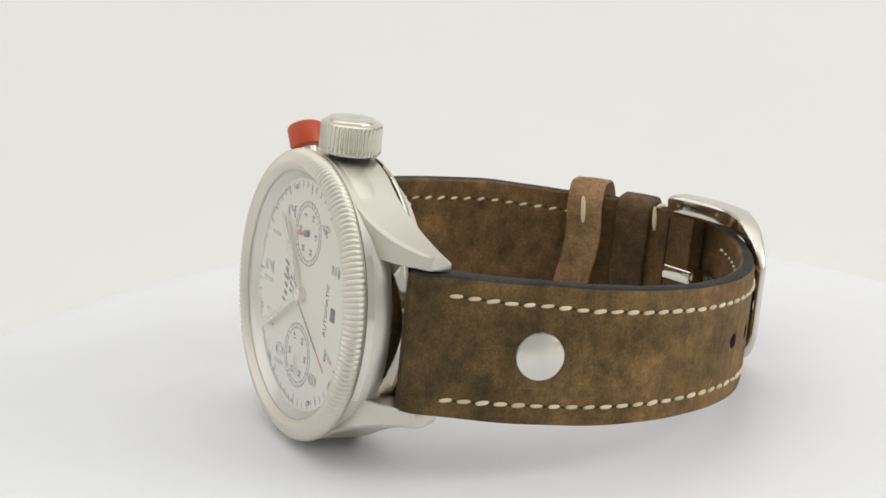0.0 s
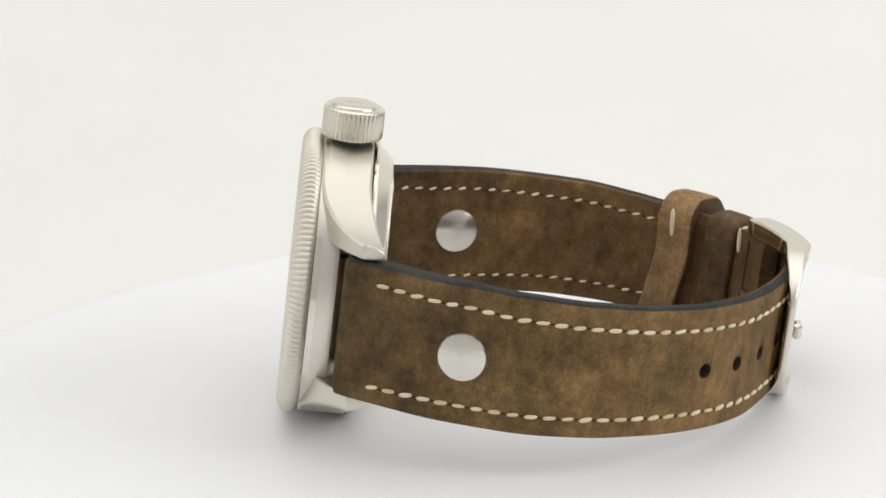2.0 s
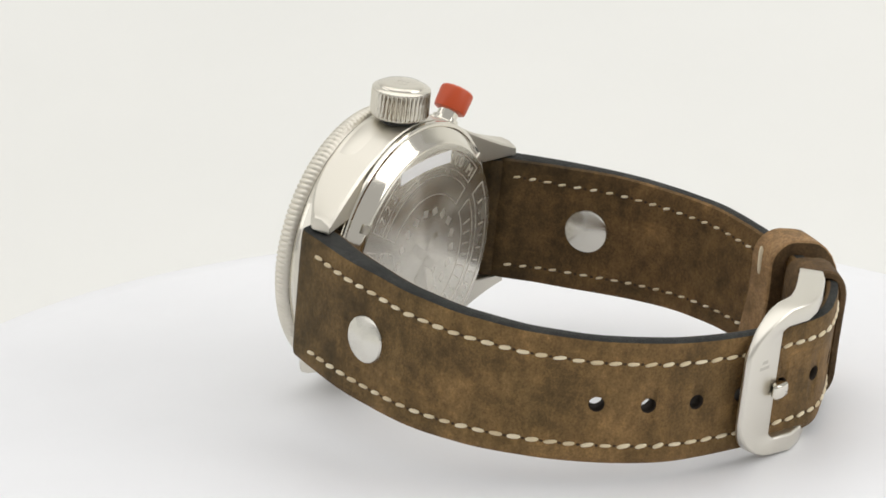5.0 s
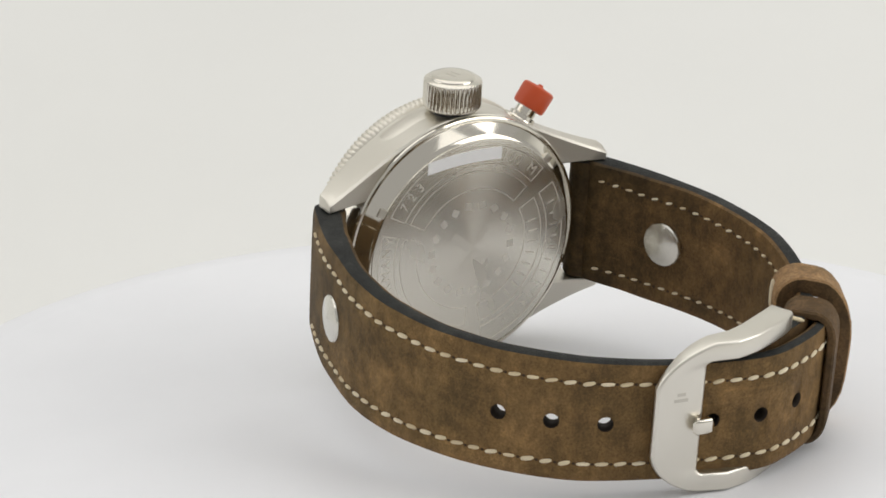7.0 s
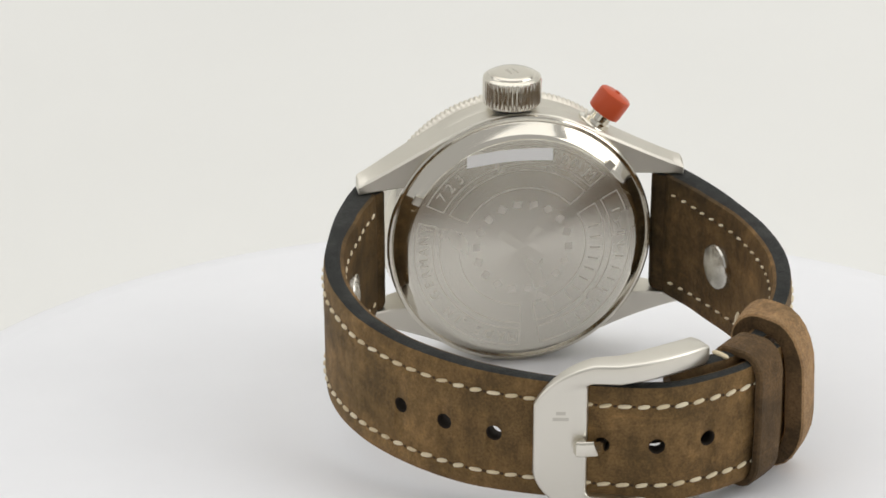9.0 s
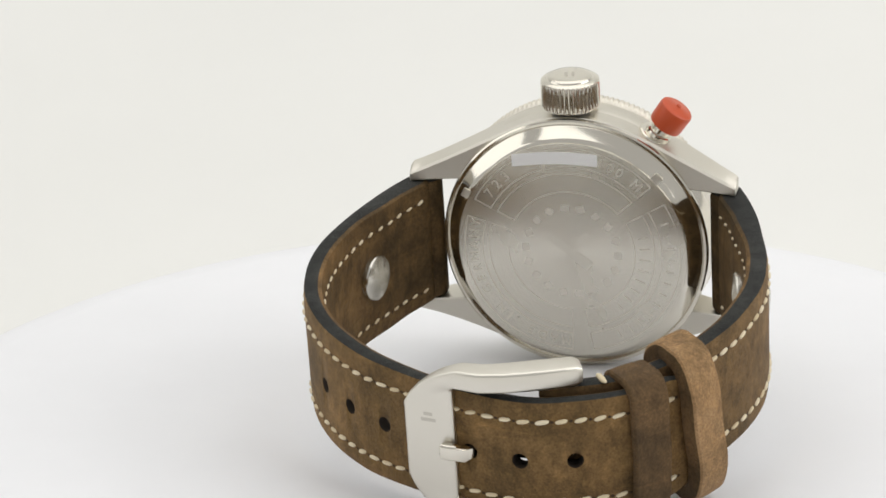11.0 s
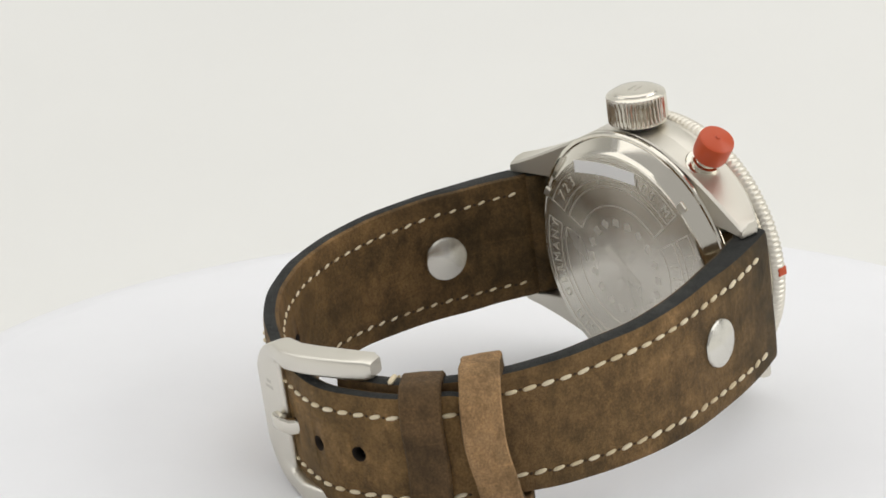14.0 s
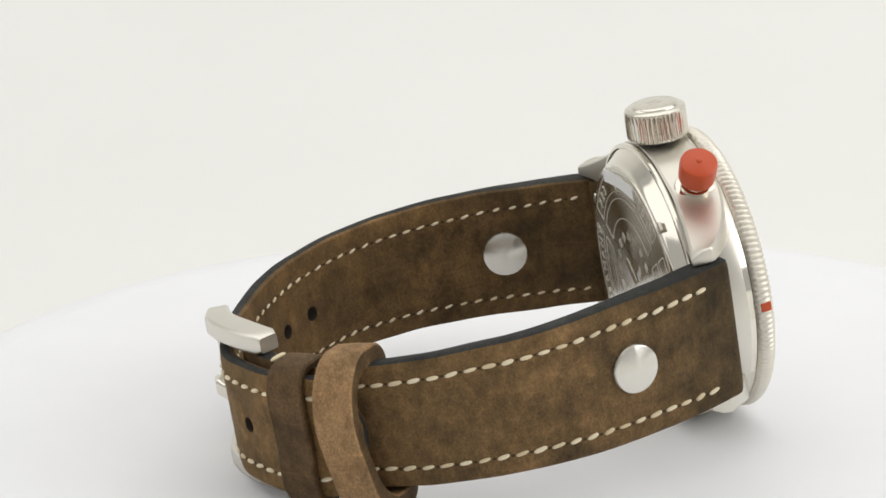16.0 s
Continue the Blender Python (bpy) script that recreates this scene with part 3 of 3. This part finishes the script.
# the seam where the folded leather ends
SF = BAND_B.near(-14.2, 60.4)
q, nq = BAND_B.at(SF)
m = Matrix((Vector((-nq.y, nq.x, 0)), Vector((0, 0, 1)), nq)).transposed().to_4x4()
part("seam", turned(box((0.22, 15.5, 0.3), bevel=0.05, segments=1), Matrix.Translation((q - nq * BAND_B.thick(SF) + Vector((0, 0, 0.3))) * MM) @ m), PUNCHED, strap_b)


# ---- writing and lines ----
def lettering(text, size, m, mat, parent, name="lettering", outline=0.0, bold=0.0, thick=0.03):
    cu = bpy.data.curves.new(name, "FONT")
    cu.body, cu.size, cu.align_x, cu.align_y = text, size * MM, "CENTER", "CENTER"
    cu.resolution_u = 3
    if outline:
        cu.fill_mode, cu.bevel_depth, cu.bevel_resolution = "NONE", outline * MM, 0
    else:
        cu.extrude, cu.offset = thick * MM, bold * MM
    tmp = bpy.data.objects.new(name, cu)
    me = bpy.data.meshes.new_from_object(tmp)
    bpy.data.objects.remove(tmp)
    me.materials.clear()
    me.materials.append(mat)
    ob = part(name, me, mat, parent)
    ob.matrix_local = m
    return ob


def face_front(right, up, y, spin=0.0):
    """A place on the dial: right towards three, up towards twelve."""
    m = Matrix(((0, -1, 0), (0, 0, -1), (1, 0, 0))).to_4x4()
    return Matrix.Translation((-up * MM, y * MM, (right + CZ) * MM)) @ m @ Matrix.Rotation(spin, 4, "Z")


def face_back(left, up, y, spin=0.0):
    """A place on the case back; left is towards six, up towards the crown."""
    m = Matrix(((-1, 0, 0), (0, 0, 1), (0, 1, 0))).to_4x4()
    return Matrix.Translation((left * MM, y * MM, (up + CZ) * MM)) @ m @ Matrix.Rotation(spin, 4, "Z")


def arc_strip(bm, r, a0, a1, wide, thick=0.03):
    """A thin arc, flat on its face, angles in degrees clockwise from up."""
    n = max(2, int(abs(a1 - a0) / 4))
    rows = []
    for i in range(n + 1):
        a = radians(a0 + (a1 - a0) * i / n)
        c, s_ = math.cos(a), math.sin(a)
        rows.append([bm.verts.new((q * s_ * MM, q * c * MM, z * MM)) for q, z in ((r - wide / 2, 0), (r - wide / 2, thick), (r + wide / 2, thick), (r + wide / 2, 0))])
    for p, q in zip(rows, rows[1:]):
        for k in range(3):
            bm.faces.new((p[k], p[k + 1], q[k + 1], q[k]))


def bar_strip(bm, x0, y0, x1, y1, wide, thick=0.03):
    d = Vector((x1 - x0, y1 - y0, 0)).normalized()
    e = Vector((-d.y, d.x, 0)) * wide / 2
    p, q = Vector((x0, y0, 0)), Vector((x1, y1, 0))
    low = [p + e, p - e, q - e, q + e]
    v = [bm.verts.new(c * MM) for c in low] + [bm.verts.new((c + Vector((0, 0, thick))) * MM) for c in low]
    bm.faces.new(v[4:])
    for k in range(4):
        bm.faces.new((v[k], v[(k + 1) % 4], v[4 + (k + 1) % 4], v[4 + k]))


def polar(r, a):
    return r * math.sin(radians(a)), r * math.cos(radians(a))


# ---- dial ----
DIAL_Y = -11.6
dial = part("dial", centred(lathe([(18.32, -11.3), (18.32, DIAL_Y), (0.0, DIAL_Y)], 120)), DIAL, watch, "silvery white dial with outlined numerals")
part("inner_ring", centred(lathe([(18.32, -12.75), (18.25, -12.72), (17.3, DIAL_Y - 0.06), (17.2, DIAL_Y + 0.02)], 120)), SATIN, watch, "sloping steel ring inside the bezel")
for hour in (1, 2, 4, 5, 7, 8, 10, 11, 12):
    x, y = polar(13.0, hour * 30)
    lettering(str(hour), 4.3 if hour == 12 else 3.9, face_front(x, y, DIAL_Y - 0.04), PRINT, dial, "numeral", outline=0.055)
bm = bmesh.new()
for k in range(60):
    a = k * 6
    r0 = 15.7 if k % 5 == 0 else 16.2
    bar_strip(bm, *polar(r0 - 0.4, a), *polar(16.85, a), 0.22 if k % 5 == 0 else 0.14)
for k in range(300):
    if 150 < k * 1.2 < 210:
        continue
    if k * 1.2 < 60 or k * 1.2 > 270:
        bar_strip(bm, *polar(16.3, k * 1.2), *polar(16.85, k * 1.2), 0.08)
track = part("minute_track", bm, INK, dial, smooth=False)
track.matrix_local = face_front(0, 0, DIAL_Y - 0.01)
for k in range(1, 12):
    if k in (3, 6, 9):
        continue
    x, y = polar(16.0, k * 30 + 9)
    lettering(str(k * 5), 1.1, face_front(x, y, DIAL_Y - 0.03, -radians(k * 30 + 9)), INK, dial, "small_numeral")


def sub_dial(right, numbers):
    bm = bmesh.new()
    arc_strip(bm, 4.75, 0, 360, 0.10)
    arc_strip(bm, 4.05, 0, 360, 0.10)
    for k in range(30):
        bar_strip(bm, *polar(4.05, k * 12), *polar(4.75, k * 12), 0.09)
    ring = part("sub_dial", bm, INK, dial, "printed ring of a small counter", smooth=False)
    ring.matrix_local = face_front(right, 0, DIAL_Y - 0.015)
    for i, num in enumerate(numbers):
        x, y = polar(2.9, (i + 1) * 360 / len(numbers))
        lettering(str(num), 1.15, face_front(right + x, y, DIAL_Y - 0.035), INK, dial, "small_numeral")
    return ring


sub_dial(9.3, (5, 10, 15, 20, 25, 30))
sub_dial(-9.3, (10, 20, 30, 40, 50, 60))
lettering("AUTOMATIC", 1.35, face_front(0.1, -8.9, DIAL_Y - 0.03), INK, dial, "lettering")
# the maker's name, as plain strokes
for x, y, w, h in ((-2.6, 6.6, 0.5, 1.7), (-1.4, 6.4, 0.6, 1.1), (-0.2, 6.4, 0.6, 1.1), (1.0, 6.6, 0.5, 1.7), (2.2, 6.4, 0.6, 1.1), (3.2, 6.6, 0.5, 1.7), (-0.6, 4.6, 0.4, 0.9), (0.4, 4.6, 0.4, 0.9), (1.4, 4.6, 0.4, 0.9)):
    bm = bmesh.new()
    bar_strip(bm, x - 0.15 * h, y - h / 2, x + 0.15 * h, y + h / 2, w)
    ob = part("print_mark", bm, INK, dial, smooth=False)
    ob.matrix_local = face_front(0, 0, DIAL_Y - 0.02)
part("date_window", turned(box((2.0, 1.6, 0.12), bevel=0.04, segments=1), face_front(0, -11.3, DIAL_Y - 0.03)), BLACK, dial, "black date window")
part("date_frame", turned(box((0.3, 1.9, 0.16), bevel=0.04, segments=1), face_front(-1.45, -11.3, DIAL_Y - 0.03)), PAPER, dial)


def make_hand(name, right, up, wide, y, mat, inlay=None, tail=0.0):
    length = math.hypot(right, up)
    bm = bmesh.new()
    pts = [(-wide * 0.25, -tail), (-wide * 0.32, length * 0.22), (-wide / 2, length * 0.36), (-wide / 2, length * 0.90), (0, length), (wide / 2, length * 0.90), (wide / 2, length * 0.36), (wide * 0.32, length * 0.22), (wide * 0.25, -tail)]
    low = [bm.verts.new((px * MM, py * MM, 0)) for px, py in pts]
    top = [bm.verts.new((px * MM, py * MM, 0.14 * MM)) for px, py in pts]
    bm.faces.new(low)
    bm.faces.new(top)
    for k in range(len(pts)):
        bm.faces.new((low[k], low[(k + 1) % len(pts)], top[(k + 1) % len(pts)], top[k]))
    spin = -math.atan2(right, up)
    ob = part(name, bm, mat, watch, smooth=False)
    ob.matrix_local = face_front(0, 0, y, spin)
    if inlay:
        for a, b in ((0.38, 0.60), (0.63, 0.92)):
            i = part("inlay", box((wide * 0.72, length * (b - a), 0.06), (0, length * (a + b) / 2, 0.16), 0.02, 1), inlay, ob, "cream luminous inlay")
    return ob


make_hand("hour_hand", 10.6, 8.4, 1.25, DIAL_Y - 0.75, POLISHED, CREAM)
make_hand("minute_hand", -8.2, 12.6, 1.25, DIAL_Y - 0.95, POLISHED, CREAM)
seconds_hand = make_hand("seconds_hand", -6.4, -9.6, 0.22, DIAL_Y - 1.12, INK, tail=5.0)
ob = part("tip", box((0.2, 3.6, 0.12), (0, 13.0, 0.06), 0.02, 1), RED, seconds_hand, "red tip of the seconds hand")
part("hub", centred(lathe([(0.0, -12.92), (0.85, -12.9), (1.1, -12.75), (1.15, -11.5)], 40)), POLISHED, dial)
small = make_hand("counter_hand", -0.6, 3.4, 0.5, DIAL_Y - 0.35, RED)
small.matrix_local = face_front(9.3, 0, DIAL_Y - 0.35, radians(12))
part("counter_hub", turned(lathe([(0.0, 0.6), (0.5, 0.55), (0.55, 0.0)], 24, "z"), face_front(9.3, 0, DIAL_Y)), INK, dial)
small = make_hand("counter_hand", 0.0, -3.2, 0.5, DIAL_Y - 0.35, SATIN)
small.matrix_local = face_front(-9.3, 0, DIAL_Y - 0.35, radians(95))

crystal = part("crystal", centred(lathe([(0.0, -13.3), (8.0, -13.26), (14.5, -13.12), (18.7, -12.96), (18.7, -12.84), (14.5, -13.0), (8.0, -13.14), (0.0, -13.18)], 96)), GLASS, watch, "clear sapphire glass over the dial")
crystal.visible_shadow = False

# ---- case back engraving ----
def engraved(r0, r1, a0, a1):
    """An outlined sector; angles in degrees, positive towards the strap half with the holes."""
    bm = bmesh.new()
    w = 0.17
    arc_strip(bm, r0, -a0, -a1, w)
    arc_strip(bm, r1, -a0, -a1, w)
    for a in (a0, a1):
        bar_strip(bm, *polar(r0, -a), *polar(r1, -a), w)
    ob = part("engraved_sector", bm, SCORE, case_back, smooth=False)
    ob.matrix_local = face_back(0, 0, 0.02)


for a0, a1 in ((62, -48), (-59.5, -170), (178.5, 72.5)):
    engraved(14.3, 17.2, a0, a1)
    engraved(10.1, 13.2, a0, a1)


def round_text(text, r, start, step, size, mat):
    """Letters round the case back, upright outwards."""
    for k, ch in enumerate(text):
        if ch == " ":
            continue
        a = start - step * k
        x, y = polar(r, -a)
        lettering(ch, size, face_back(-x, y, 0.05, radians(a)), mat, case_back, "letter")


round_text("723", 15.75, 54, 7.2, 2.3, SCORE)
round_text("100 M", 15.75, -18.5, 5.9, 2.3, SCORE)
round_text("MADE IN GERMANY", 15.75, 174.5, 7.1, 2.1, SCORE)
# worn lines that cannot be read, as plain strokes
for r, a_from, a_to, step, h in ((11.65, -76, -150, 9, 1.7), (15.75, -70, -160, 7, 1.3)):
    n_marks = int(abs(a_to - a_from) / step)
    for k in range(n_marks):
        a = a_from + (a_to - a_from) * k / n_marks
        bm = bmesh.new()
        bar_strip(bm, *polar(r - h / 2, -a), *polar(r + h / 2, -a), 0.28)
        ob = part("worn_mark", bm, SCORE, case_back, smooth=False)
        ob.matrix_local = face_back(0, 0, 0.02)
# ring of small stamped squares and the plain central shape
for k in range(18):
    x, y = polar(7.35, 7 + k * 20)
    ob = part("stamped_square", box((1.25, 1.15, 0.05)), SCORE, case_back, smooth=False)
    ob.matrix_local = face_back(x, y, 0.035, radians(-7 - k * 20))
for x, y, w, h, a in ((1.9, 1.3, 4.4, 1.5, 38), (-1.5, -1.5, 3.4, 1.7, 38), (-1.9, 2.2, 2.6, 1.1, -48), (1.4, -2.9, 2.2, 1.0, -48)):
    ob = part("stamped_shape", box((w, h, 0.05)), SPUN_BACK, case_back, smooth=False)
    ob.matrix_local = face_back(x, y, 0.035, radians(-a))
# notches for the case key
for a in (62, -47):
    x, y = polar(18.75, -a)
    ob = part("key_notch", box((1.5, 1.5, 0.5), bevel=0.15), SATIN, watch)
    ob.matrix_local = face_back(-x, y, -0.45, radians(a))

# white paper sticker across the top of the case back
bm = bmesh.new()
rows = []
for i in range(9):
    k = i / 8
    left = 8.9 - 13.5 * k
    up0 = 14.1 + 0.55 * k + 0.45 * math.sin(math.pi * k)
    rows.append([bm.verts.new(((-(left)) * MM, u * MM, z * MM)) for u, z in ((up0, 0.0), (up0 + 2.0, 0.0), (up0 + 2.0, 0.08), (up0, 0.08))])
loft(bm, rows)
ob = part("sticker", bm, PAPER, case_back, "blank white paper sticker", smooth=False)
ob.matrix_local = face_back(0, -0.1, 0.06)

# spring bars between the lugs, and the leather rolled round them
for sx, owner in ((1, strap_a), (-1, strap_b)):
    bm = bmesh.new()
    bmesh.ops.create_cone(bm, cap_ends=True, segments=16, radius1=0.7 * MM, radius2=0.7 * MM, depth=20.8 * MM)
    bmesh.ops.translate(bm, vec=(sx * 24.2 * MM, -3.7 * MM, 0.1 * MM), verts=bm.verts)
    part("spring_bar", bm, POLISHED, watch)
    bm = lathe([(0.0, -10.15), (1.8, -10.15), (2.25, -9.9), (2.5, -9.3), (2.55, 0.0), (2.5, 9.5), (2.25, 10.1), (1.8, 10.35), (0.0, 10.35)], 32, "z")
    for f in bm.faces:
        if abs(f.calc_center_median().z - 0.1 * MM) > 9.9 * MM:
            f.material_index = 1
    bmesh.ops.translate(bm, vec=(sx * 23.9 * MM, -3.7 * MM, 0), verts=bm.verts)
    part("rolled_end", bm, [SHADED_LINING, EDGE], owner, "strap end rolled round the spring bar")


# ---- motion ----
def motions():
    spin = [(t / 2, -13.268 - 11.744 * t / 2 - 0.00686 * (t / 2) ** 2) for t in range(33)]
    lying = pose(0, 0, 0, -8) @ pose(-6.1 * MM, -25 * MM, 42.5 * MM)
    walk(watch, [(t, pose(0, 0, -GROUND * MM, 0, 0, a - 50.66) @ lying) for t, a in spin])
    walk(turntable, [(t, pose(0, 0, 0, 0, 0, a)) for t, a in spin])


motions()
